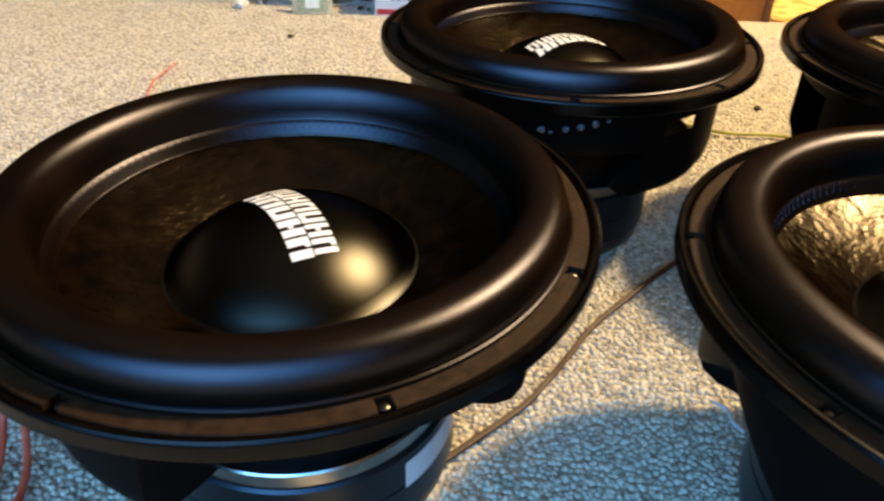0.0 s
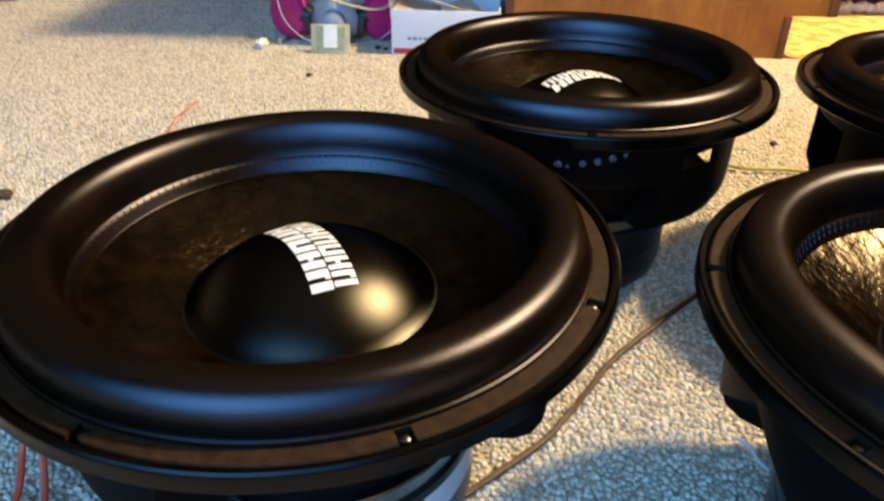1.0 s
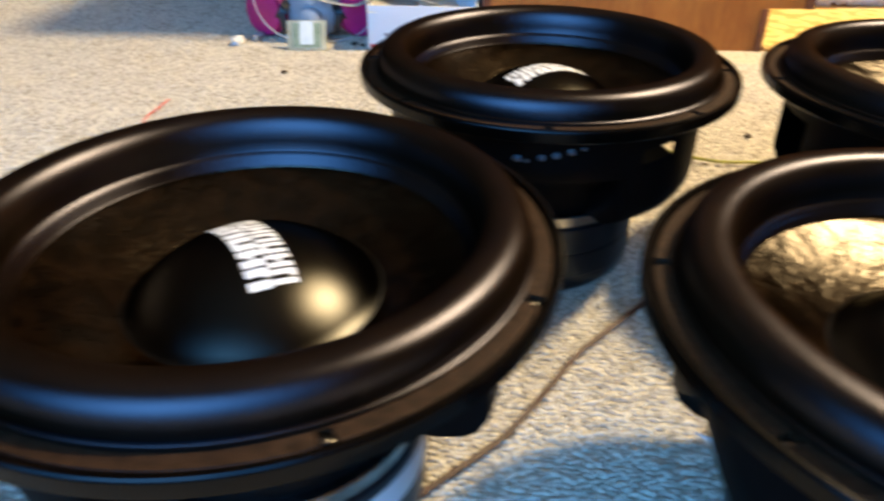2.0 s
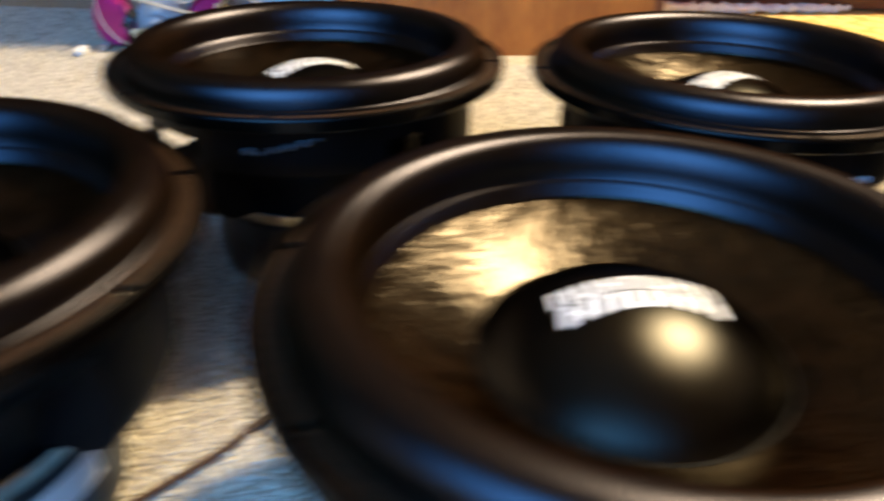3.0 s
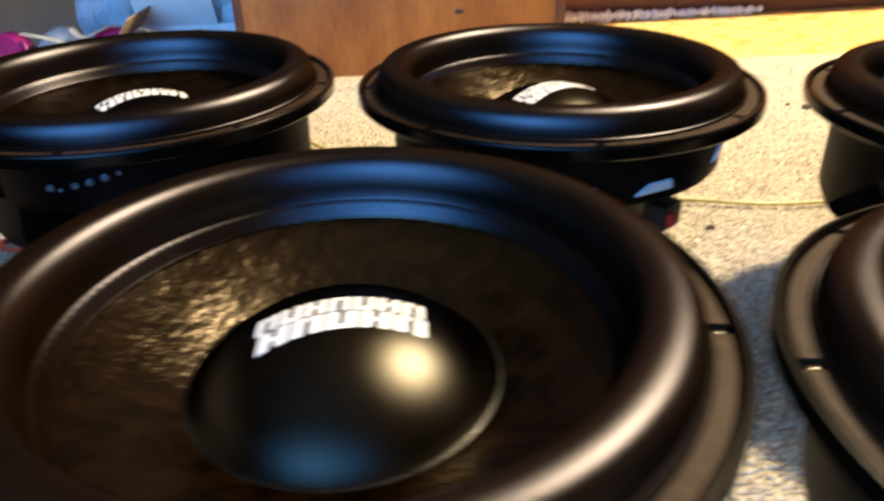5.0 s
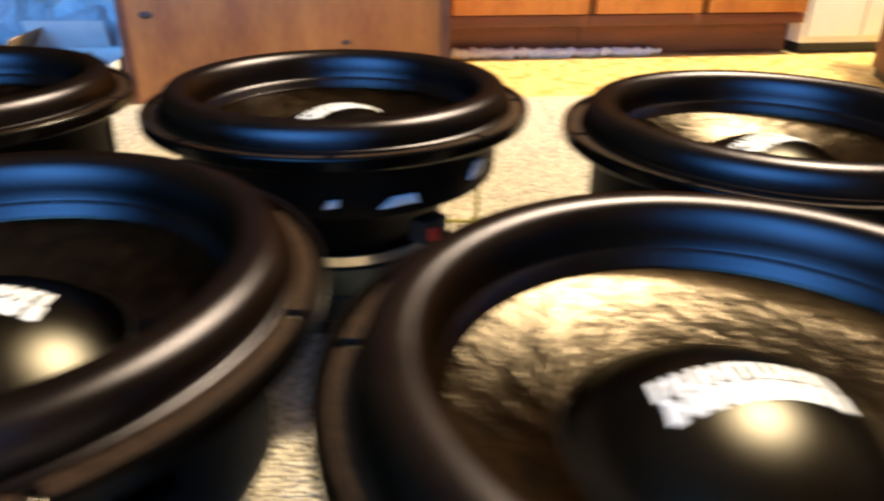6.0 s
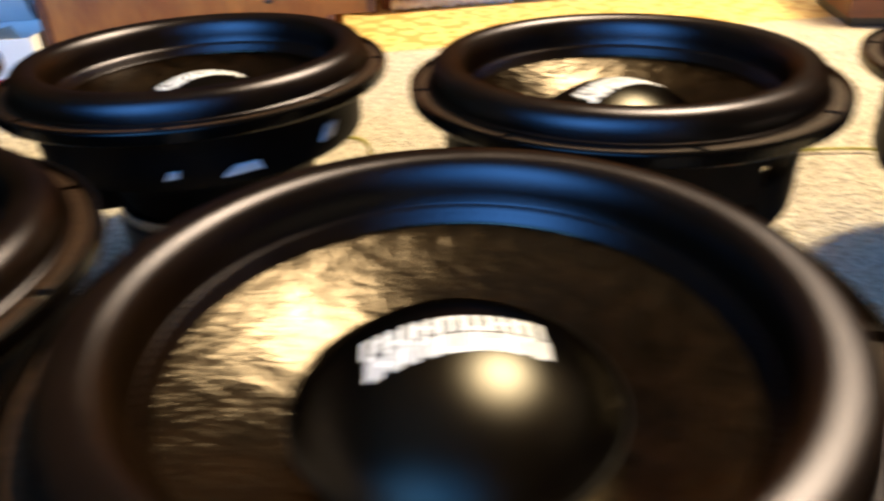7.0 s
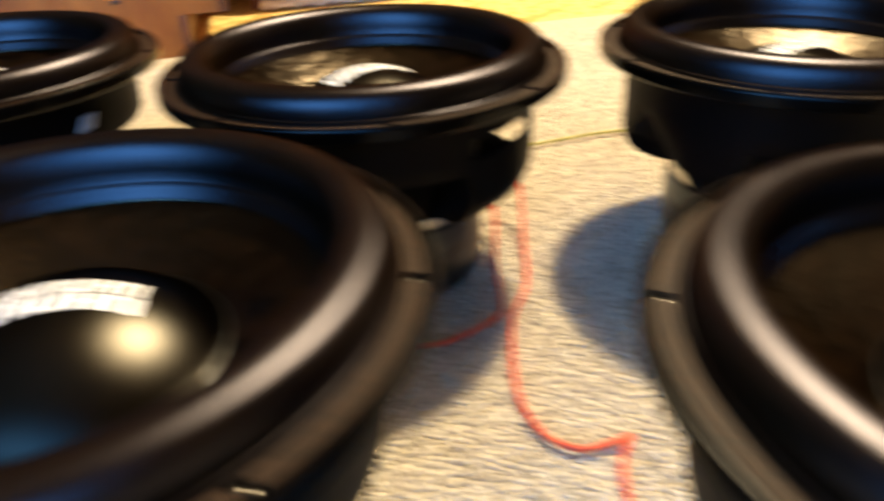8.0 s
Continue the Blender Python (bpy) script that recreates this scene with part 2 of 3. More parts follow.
def tube(points, radius, sides=8, steps=8, flat=1.0):
    path = smooth_path(points, steps)
    bm = bmesh.new()
    rings = []
    for i, q in enumerate(path):
        d = (path[min(i + 1, len(path) - 1)] - path[max(i - 1, 0)]).normalized()
        side = d.cross(Vector((0, 0, 1)))
        side = side.normalized() if side.length > 1e-4 else Vector((1, 0, 0))
        up = side.cross(d).normalized()
        rings.append([bm.verts.new(q + side * radius * math.cos(2 * math.pi * k / sides) + up * radius * flat * math.sin(2 * math.pi * k / sides)) for k in range(sides)])
    for a, b in zip(rings, rings[1:]):
        for k in range(sides):
            bm.faces.new((a[k], a[(k + 1) % sides], b[(k + 1) % sides], b[k]))
    bm.faces.new(rings[0][::-1])
    bm.faces.new(rings[-1])
    return bm


def prism(outline, y0, y1):
    """An outline in x and z, given depth along y."""
    bm = bmesh.new()
    a = [bm.verts.new((x, y0, z)) for x, z in outline]
    b = [bm.verts.new((x, y1, z)) for x, z in outline]
    bm.faces.new(a)
    bm.faces.new(b[::-1])
    for i in range(len(a)):
        k = (i + 1) % len(a)
        bm.faces.new((a[i], b[i], b[k], a[k]))
    return bm


def lump(radius, seed, squash=1.0, rough=0.35, sub=2):
    bm = bmesh.new()
    bmesh.ops.create_icosphere(bm, subdivisions=sub, radius=radius)
    for q in bm.verts:
        n = noise.noise(q.co / radius * 1.3 + Vector((seed * 7.1, seed * 3.3, 0)))
        q.co *= 1 + rough * n
        q.co.z *= squash
    return bm


# ---- the setting ----
KA = radians(7.6)           # the kitchen stands turned by this angle
EDGE = Vector((0.618, 1.322))  # cabinet corner on the carpet


def kitchen(along, deep):
    """A place from metres along the cabinet's end panel and metres behind it."""
    return (EDGE.x + along * math.cos(KA) - deep * math.sin(KA), EDGE.y + along * math.sin(KA) + deep * math.cos(KA))


def slab(outline, z0, z1):
    bm = bmesh.new()
    a = [bm.verts.new((x, y, z0)) for x, y in outline]
    b = [bm.verts.new((x, y, z1)) for x, y in outline]
    bm.faces.new(a[::-1])
    bm.faces.new(b)
    for i in range(len(a)):
        k = (i + 1) % len(a)
        bm.faces.new((a[i], a[k], b[k], b[i]))
    return bm


X0, X1, Y0, Y1, TOP = -2.6, 3.0, -1.65, 2.75, 2.9
ea, eb = kitchen(-0.30, 0), kitchen(2.30, 0)
ec = (ea[0] - 0.2, Y1)
carpet = part("floor", slab([(X0, Y0), (X1, Y0), (X1, eb[1]), eb, ea, ec, (X0, Y1)], -0.03, 0.0), CARPET)
tagged(carpet, "beige looped pile carpet floor with dark flecks", "carpet", kind="structure")
vinyl = part("kitchen_floor", slab([ea, eb, (X1, eb[1]), (X1, Y1), ec], -0.03, -0.004), VINYL)
tagged(vinyl, "yellow vinyl kitchen floor with orange rosette pattern", "floor", kind="structure")
for nm, b6 in (("wall_north", (X0 - 0.12, Y1, -0.03, X1 + 0.12, Y1 + 0.12, TOP)), ("wall_west", (X0 - 0.12, Y0, -0.03, X0, Y1, TOP)),
               ("wall_east", (X1, Y0, -0.03, X1 + 0.12, Y1, TOP))):
    tagged(part(nm, boxed(*b6), WALL), "plain unseen wall, dark brown to limit bounce", "wall", kind="structure")
# The unseen opening is made wide so sky blue spreads over the rubber rolls.
ws = bmesh.new()
for b6 in ((X0 - 0.12, -1.70, 0, TOP), (1.00, X1 + 0.12, 0, TOP), (-1.70, 1.00, 0, 0.37), (-1.70, 1.00, 2.17, TOP)):
    box(ws, b6[0], Y0 - 0.12, b6[2] - 0.03 * (b6[2] == 0), b6[1], Y0, b6[3])
tagged(part("wall_south", ws, WALL), "plain unseen dark wall, opening widened for sky light", "wall", kind="structure")
tagged(part("ceiling", boxed(X0 - 0.12, Y0 - 0.12, TOP, X1 + 0.12, Y1 + 0.12, TOP + 0.1), CEIL), "plain unseen ceiling, dull brown to set the bounce", "ceiling", kind="structure")


# ---- subwoofers ----
ZF = 0.224   # height of the flange above the carpet
R_OUT = 0.196


def flange_bm():
    """The pressed steel rim: a raised outer lip, a groove inside it and the underside."""
    prof = [(0.160, -0.004), (0.1895, -0.004), (0.1905, -0.003), (0.1912, 0.0016), (0.1925, 0.0030), (0.1945, 0.0030), (0.1957, 0.0018), (0.196, 0.0), (0.196, -0.008), (0.1945, -0.0095), (0.172, -0.0105), (0.160, -0.0105)]
    return lathe(prof, 160, closed=True)


def gasket_bm():
    """A flat ring with eight slots that run out to the groove."""
    segs, holes = 144, 8
    step = segs // holes
    prof = [(0.166, -0.0035), (0.166, 0.0006), (0.1800, 0.0006), (0.1880, 0.0004), (0.1888, -0.0004), (0.1888, -0.0035)]
    bm = lathe(prof, segs, skip=lambda i, j: i in (2, 3, 4) and j % step == 0, start=-math.pi / segs)
    for k in range(holes):
        a0 = -math.pi / segs + 2 * math.pi * k * step / segs
        a1 = a0 + 2 * math.pi / segs
        p = lambda r, a, z: bm.verts.new((r * math.cos(a), r * math.sin(a), z))
        for q in (((0.18, a0), (0.1888, a0)), ((0.18, a1), (0.1888, a1)), ((0.18, a0), (0.18, a1))):
            (r0, b0), (r1, b1) = q
            bm.faces.new((p(r0, b0, 0.0005), p(r1, b1, 0.0005), p(r1, b1, -0.0038), p(r0, b0, -0.0038)))
    return bm


def screw_bm():
    return lathe([(0.0, -0.0012), (0.0022, -0.0014), (0.0030, -0.0020), (0.0032, -0.0038)], 12)


def surround_bm():
    prof = [(0.1790, 0.0007), (0.1790, 0.0030), (0.1778, 0.0038), (0.1762, 0.0036)]
    for k in range(19):
        a = math.pi * k / 18
        c, q = math.cos(a), math.sin(a)
        foot = 0.0035 if c > 0 else -0.0040
        prof.append((0.1592 + 0.0168 * math.copysign(abs(c) ** 0.78, c), foot + (0.0246 - foot) * q ** 0.76))
    prof += [(0.1418, -0.0052), (0.1408, -0.0058), (0.1400, -0.0072), (0.1392, -0.0082), (0.1386, -0.0102), (0.1376, -0.0115), (0.1368, -0.0140), (0.1360, -0.0150)]
    return lathe(prof, 160)


def stitch_bm():
    """Short raised threads laid down the slope between the roll and the cone."""
    bm = bmesh.new()
    n = 132
    for k in range(n):
        m = Matrix.Rotation(2 * math.pi * k / n, 4, "Z") @ Matrix.Translation((0.1397, 0, -0.0086)) @ Matrix.Rotation(radians(28), 4, "Y") @ Matrix.Rotation(radians(9), 4, "X")
        bmesh.ops.create_cone(bm, cap_ends=True, segments=6, radius1=0.0008, radius2=0.0008, depth=0.0068, matrix=m)
    return bm


def cone_bm():
    prof = [(0.1368, -0.0156)]
    for k in range(13):
        t = k / 12
        prof.append((0.1364 + (0.0790 - 0.1364) * t, -0.0164 - 0.0262 * t + 0.0008 * math.sin(math.pi * t)))
    return lathe(prof, 128)


CAP_R, CAP_Z, CAP_H = 0.0800, -0.0400, 0.0355
SPH = (CAP_R ** 2 + CAP_H ** 2) / (2 * CAP_H)


def cap_z(x, y):
    return CAP_Z + CAP_H - SPH + math.sqrt(max(SPH ** 2 - x * x - y * y, 0))


def cap_bm():
    prof = [(0.0812, CAP_Z - 0.004), (0.0812, CAP_Z - 0.0006)]
    for k in range(17):
        r = CAP_R * (1 - k / 16)
        prof.append((r, cap_z(r, 0)))
    return lathe(prof, 96)


def logo_bm():
    """Two close rows of plain white blocks lying on the cap, each with a narrow slit."""
    bm = bmesh.new()

    def block(x0, x1, y0, y1, lean):
        n, rows = 2, 4
        grid = []
        for i in range(n + 1):
            col = []
            for j in range(rows + 1):
                y = y0 + (y1 - y0) * j / rows
                x = x0 + (x1 - x0) * i / n + lean * (y - y0)
                y += -2.2 * x * x + 0.002
                col.append(bm.verts.new((x, y, cap_z(x, y) + 0.00045)))
            grid.append(col)
        for i in range(n):
            for j in range(rows):
                bm.faces.new((grid[i][j], grid[i + 1][j], grid[i + 1][j + 1], grid[i][j + 1]))
    for y0, y1, count, half, slit, lean in ((0.0012, 0.0160, 7, 0.0440, 0.30, 0.10), (-0.0138, 0.0002, 5, 0.0430, 0.22, 0.14)):
        pitch = 2 * half / count
        for k in range(count):
            a, b = -half + k * pitch + 0.0009, -half + (k + 1) * pitch - 0.0009
            w, h = b - a, y1 - y0
            mid, gap = (a + b) / 2, slit * w / 2
            block(a, mid - gap, y0, y1, lean)
            block(mid + gap, b, y0, y1, lean)
            lo, hi = ((0.0, 0.24), (0.76, 1.0), (0.38, 0.60))[(k * 2 + count) % 3]
            block(mid - gap, mid + gap, y0 + lo * h, y0 + hi * h, lean)
    return bm


def basket_bm(kind):
    """Ribs run from the rim wall down and in to the magnet. In the bowl sectors tall windows lie between them; elsewhere the wall ends in open arches."""
    segs = 180
    bowl = [(0.1680, -0.0100), (0.1655, -0.0220), (0.1650, -0.0340), (0.1645, -0.0530), (0.1640, -0.0860), (0.1630, -0.0960), (0.1570, -0.1090), (0.1460, -0.1180), (0.1250, -0.1260), (0.1000, -0.1275)]
    turn = lambda j: 360.0 * j / segs % 360
    rib = lambda j: abs((turn(j) + 30) % 60 - 30)

    def in_bowl(j):
        a = turn(j)
        if kind == "front_gap":
            return not 260 < a < 348
        if kind == "two_bowls":
            return a <= 60 or a >= 316 or 168 <= a <= 262
        return a <= 60 or a >= 314

    def slot(j):
        a = turn(j)
        side = min(a, 360 - a)
        if kind == "two_bowls":
            return 24 <= side <= 41 or 172 <= a <= 203 or 229 <= a <= 260
        return kind != "front_gap" and 14 <= side <= 46

    def arch(j):
        if kind == "one_bowl" and turn(j) > 250:
            low = -0.062
        else:
            low = {"front_gap": -0.040, "high_wall": -0.062, "two_bowls": -0.058}.get(kind, -0.095 + 0.045 * (rib(j) - 9) / 21)
        return bowl[:3] + [(0.1645, (low - 0.034) / 2), (0.1640, low), (0.1620, low - 0.003), (0.1500, low - 0.005), (0.1320, min(low - 0.014, -0.060)), (0.1140, min(low - 0.034, -0.096)), (0.1000, -0.1275)]
    bm = bmesh.new()
    cols = []
    for j in range(segs):
        solid = in_bowl(j) or (rib(j) <= 9 and kind == "one_bowl" and turn(j) < 250)
        prof = bowl if solid else arch(j)
        prof = prof + [(r - 0.004, z + 0.002) for r, z in prof][::-1]
        a = 2 * math.pi * j / segs
        cols.append([bm.verts.new((r * math.cos(a), r * math.sin(a), z)) for r, z in prof])
    n = len(cols[0])
    for j in range(segs):
        a, b = cols[j], cols[(j + 1) % segs]
        open_here = slot(j) and slot(j + 1)
        last = 3 if 215 < turn(j) < 350 else 6
        for k in range(n):
            if open_here and (2 <= k < last or n - 1 - last <= k < n - 3):
                continue
            q = (k + 1) % n
            bm.faces.new((a[k], b[k], b[q], a[q]))
        if open_here:
            for k in (2, last):
                bm.faces.new((a[k], b[k], b[n - 1 - k], a[n - 1 - k]))
    return bm


def ring_bm(r0, r1, z0, z1, segs=96, bev=0.0012):
    return lathe([(r0, z0), (r1 - bev, z0), (r1, z0 + bev), (r1, z1 - bev), (r1 - bev, z1), (r0, z1)], segs, closed=True)


def label_bm(r, a0, a1, z0, z1):
    bm = bmesh.new()
    n = 14
    lo = [bm.verts.new((r * math.cos(radians(a0 + (a1 - a0) * k / n)), r * math.sin(radians(a0 + (a1 - a0) * k / n)), z0)) for k in range(n + 1)]
    hi = [bm.verts.new((q.co.x, q.co.y, z1)) for q in lo]
    for k in range(n):
        bm.faces.new((lo[k], lo[k + 1], hi[k + 1], hi[k]))
    return bm


SHARED = {}


def subwoofer(x, y, turn, phase, label, term=100, win=-17, sticker=False, frame_kind="one_bowl"):
    """One driver lying on its magnet. turn: the way the print on its cap faces; phase: the first screw slot."""
    sub = thing("subwoofer", (x, y, 0), turn, label, "subwoofer", "subwoofers in two rows on the carpet")

    def add(name, maker, material, parent, lab="", z=ZF, rot=0.0, key=None):
        key = key or name
        if key in SHARED:
            ob = new(name, SHARED[key])
            ob.parent = parent
        else:
            ob = part(name, maker(), material, parent)
            SHARED[key] = ob.data
        if lab:
            ob["label"] = lab
        ob.matrix_basis = pose(0, 0, z, 0, 0, rot)
        return ob
    add("flange", flange_bm, RIM, sub, "glossy brown-black steel rim with raised lip", rot=phase - turn)
    gas = add("gasket", gasket_bm, FLANGE, sub, "brown fibre gasket ring with eight slots", rot=phase - turn)
    for k in range(8):
        sc = add("screw_eyelet", screw_bm, EYELET, gas, "", z=0)
        sc.matrix_basis = pose(0, 0, 0, 0, 0, 45 * k) @ pose(0.1835, 0, 0)
    add("basket", lambda: basket_bm(frame_kind), BASKET, sub, "black basket with window openings between ribs", rot=win - turn, key=frame_kind)
    sur = add("surround", surround_bm, RUBBER, sub, "thick black rubber surround roll")
    add("stitching", stitch_bm, RUBBER, sur, "double row of stitches", z=0)
    con = add("cone", cone_bm, CONE, sub, "wrinkled glossy black paper cone", rot=37 * phase)
    cap = add("dust_cap", cap_bm, CAP, sub, "satin black domed dust cap")
    add("glue_bead", lambda: lathe([(0.0805, CAP_Z - 0.0045), (0.0838, CAP_Z - 0.0035), (0.0832, CAP_Z - 0.0005), (0.0815, CAP_Z + 0.0004)], 96), GLUE, cap, "", z=0)
    add("print", logo_bm, LOGO, cap, "white printed block emblem", z=0)
    add("spider", lambda: lathe([(0.134, -0.018), (0.118, -0.050), (0.116, -0.062), (0.111, -0.066), (0.112, -0.074), (0.107, -0.080), (0.108, -0.090), (0.104, -0.118)], 64), BASKET, sub, "black cone back and spider")
    add("top_plate", lambda: ring_bm(0.03, 0.1085, -0.1395, -0.1270), STEEL, sub, "bright zinc-plated steel top plate")
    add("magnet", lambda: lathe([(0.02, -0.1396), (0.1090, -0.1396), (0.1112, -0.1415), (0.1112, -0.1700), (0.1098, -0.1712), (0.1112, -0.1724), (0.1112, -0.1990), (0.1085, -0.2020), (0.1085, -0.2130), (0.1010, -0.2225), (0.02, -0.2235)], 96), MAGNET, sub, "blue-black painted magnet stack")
    if sticker:
        add("sticker", lambda: label_bm(0.1116, -37, 0, -0.173, -0.148), STICKER, sub, "white serial sticker", rot=-turn)
    for s in (term, ):
        t = add("terminal", lambda: boxed(-0.016, -0.010, -0.012, 0.016, 0.012, 0.012, bevel=0.002), BLACK_PLASTIC, sub, "black push terminal", z=ZF)
        t.matrix_basis = pose(0, 0, ZF - 0.100, 0, 0, s + 90 - turn) @ pose(0, -0.136, 0)
        p = add("button", lambda: boxed(-0.012, -0.016, -0.006, -0.002, -0.010, 0.006, bevel=0.001), RED_PLASTIC, t, "red push button", z=0)
    return sub


PLAN = (
    (0.000, 0.000, -48, -12.5, "black subwoofer lying on its magnet, print turned aside", 100, -1, True, "front_gap"),
    (0.436, -0.008, 11, -6.0, "black subwoofer with wrinkled cone standing on beige carpet"),
    (0.834, -0.075, 7, -6.6, "black subwoofer with glossy lamp-lit cone on beige carpet"),
    (1.300, -0.200, 12, 24.0, "black subwoofer at the row's end beside red wires"),
    (0.169, 0.394, 36, 3.0, "black subwoofer standing near the wooden kitchen cabinet", 100, -14, False, "two_bowls"),
    (0.588, 0.402, 36, 5.0, "black subwoofer with a white sticker beside yellow wire", -45, 150, False, "high_wall"),
    (1.005, 0.308, 27, 4.0, "black subwoofer with bright cone facing the kitchen floor", 100, -14),
    (1.436, 0.279, 15, 9.0, "black subwoofer casting a round shadow on the carpet", 100, -21),
)
subs = [subwoofer(*row) for row in PLAN]
# Glossy bluish beads added to give the window glints along the basket wall.
for az, z, r in ((-95.5, -0.037, 0.0052), (-92.6, -0.039, 0.0030), (-88.0, -0.035, 0.0048), (-83.4, -0.032, 0.0052), (-79.0, -0.029, 0.0050), (-75.1, -0.026, 0.0034)):
    bead = part("glint_bead", lump(r * 0.72, int(-az), 0.7, 0.25), GLINT_BEAD, subs[4], "shiny grey bead added for a window glint")
    bead.matrix_basis = pose(0, 0, ZF + z, 0, 0, az - 36) @ pose(0.1648, 0, 0, 0, 90, 0)
# Pale plates added on the basket wall where slots show daylit insides.
for az, z, wide, tall, lean in ((-32.0, -0.041, 0.022, 0.017, 0.2), (-65.5, -0.0500, 0.033, 0.011, -0.3), (-86.0, -0.0485, 0.014, 0.009, 0.15)):
    bm = prism([(-wide / 2, -tall / 2), (wide / 2 - lean * tall, -tall / 2 + 0.002), (wide / 2, tall / 2), (-wide / 2 + 0.35 * wide, tall / 2 - 0.001)], -0.0015, 0.0015)
    bmesh.ops.bevel(bm, geom=bm.edges[:], offset=0.0006, segments=2, profile=0.7, affect="EDGES")
    slot_plate = part("lit_slot_plate", bm, LIT_SLOT, subs[5], "pale bluish plate for a sky-lit slot in the basket")
    slot_plate.matrix_basis = pose(0, 0, ZF + z, 0, 0, az - 36) @ pose(0.1660, 0, 0, 0, 0, 90) @ pose(0, 0, 0, 12, 0, 0)


# ---- kitchen ----
def frame_in_kitchen(along, deep, z=0.0, extra=0.0):
    p = kitchen(along, deep)
    return pose(p[0], p[1], z, 0, 0, math.degrees(KA) + extra)


def base_cabinet(label, m, width, depth, group, toe_side="x"):
    """A cabinet seen from its end: a notched end panel, face frame, toe board and body."""
    c = new("base_cabinet")
    c.matrix_world = m
    tagged(c, label, "kitchen cabinet", group)
    out = [(-width, 0.0), (0.0, 0.0), (0.0, 0.092), (0.095, 0.092), (0.095, 0.86), (-width, 0.86)]
    part("end_panel", prism(out, 0.0, 0.018), WOOD, c, "orange-brown stained wood end panel with toe notch")
    part("edge_strip", boxed(-0.012, -0.004, 0.0, 0.004, 0.0, 0.0915, bevel=0.001), WOOD_DARK, c, "dark edging strip")
    part("edge_strip", boxed(0.077, -0.004, 0.092, 0.097, 0.0, 0.86, bevel=0.001), WOOD_DARK, c, "dark edging strip")
    part("back_strip", boxed(-width - 0.006, -0.004, 0.0, -width + 0.012, 0.0, 0.86, bevel=0.001), WOOD_DARK, c, "dark edging strip")
    part("body", boxed(-width + 0.004, 0.018, 0.092, 0.078, depth, 0.86), WOOD, c)
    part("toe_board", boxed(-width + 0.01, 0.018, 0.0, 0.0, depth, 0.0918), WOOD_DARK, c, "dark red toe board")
    for kx, kz, kr in ((-0.137, 0.130, 0.007), (-0.557, 0.190, 0.010)):
        part("knot", lathe([(0, 0.0012), (kr * 0.8, 0.001), (kr, 0.0)], 14), KNOT, c, "dark wood knot").matrix_basis = pose(kx, 0.0, kz, 90, 0, 0) @ Matrix.Diagonal((1.5, 0.8, 1, 1))
    return c


base_cabinet("orange-brown wooden base cabinet end on the carpet edge", frame_in_kitchen(0, 0), 0.610, 1.10, "kitchen cabinets")
wt = part("worktop", boxed(-0.72, -0.030, 0.86, 0.125, 1.12, 0.90, bevel=0.004), LAMINATE)
wt.matrix_world = frame_in_kitchen(0, 0)
tagged(wt, "tan laminate worktop over the wooden base cabinet", "worktop")

# the run of cabinets across the vinyl, facing the carpet
BACK = pose(0.70, 1.835, 0.0, 0, 0, 10.3)


def front_cabinet(m, width, label):
    c = new("base_cabinet")
    c.matrix_world = m
    tagged(c, label, "kitchen cabinet", "kitchen cabinets")
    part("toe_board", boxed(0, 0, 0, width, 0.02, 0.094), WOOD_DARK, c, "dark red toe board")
    part("body", boxed(0, -0.055, 0.095, width, 0.55, 0.86), WOOD, c)
    # The shadow line above the toe board is put in as a rail of darker wood.
    part("bottom_rail", boxed(0.0, -0.075, 0.095, width, -0.0555, 0.125, bevel=0.002), WOOD_DARK, c, "lower face rail, dark for the shadow line")
    n = 1 if width < 0.5 else 2
    w = width / n
    for k in range(n):
        d = part("door", boxed(k * w + 0.012, -0.095, 0.13, (k + 1) * w - 0.012, -0.0755, 0.84, bevel=0.004), WOOD, c, "flat orange-brown wood door")
        part("handle", tube([((k + 0.5) * w - 0.04, -0.095, 0.72), ((k + 0.5) * w - 0.04, -0.115, 0.725), ((k + 0.5) * w + 0.04, -0.115, 0.725), ((k + 0.5) * w + 0.04, -0.095, 0.72)], 0.004), STEEL, d, "small metal pull")
    return c


front_cabinet(BACK, 0.42, "orange-brown wooden kitchen cabinet with dark toe board")
front_cabinet(BACK @ pose(0.422, 0, 0), 0.70, "wide orange-brown kitchen cabinet beside a cream appliance")

stove = new("kitchen_appliance")
stove.matrix_world = BACK @ pose(1.13, 0, 0)
tagged(stove, "cream enamel kitchen appliance with black base gap", "appliance")
part("body", boxed(0.0, -0.06, 0.03, 0.55, 0.52, 0.90, bevel=0.008), CREAM, stove)
part("drawer_front", boxed(0.012, -0.075, 0.05, 0.20, -0.0605, 0.24, bevel=0.006), CREAM, stove, "cream lower drawer front")
part("drawer_front", boxed(0.205, -0.075, 0.05, 0.54, -0.0605, 0.24, bevel=0.006), CREAM, stove, "cream lower drawer front")
part("plinth", boxed(0.02, -0.04, 0.0, 0.53, 0.5, 0.03), BLACK_PLASTIC, stove, "black recessed plinth")

side = new("wooden_cupboard")
side.matrix_world = pose(1.825, 1.375, 0, 0, 0, -13)
tagged(side, "dark red-brown wooden cupboard standing on the vinyl", "cupboard")
part("body", boxed(0.0, 0.0, 0.02, 0.60, 0.32, 0.88, bevel=0.006), WOOD_DARK, side)
part("plinth", boxed(0.008, 0.008, -0.004, 0.59, 0.31, 0.02), BLACK_PLASTIC, side, "dark plinth")
part("door", boxed(0.03, -0.018, 0.09, 0.57, -0.0005, 0.84, bevel=0.004), WOOD_DARK, side, "dark red-brown door")

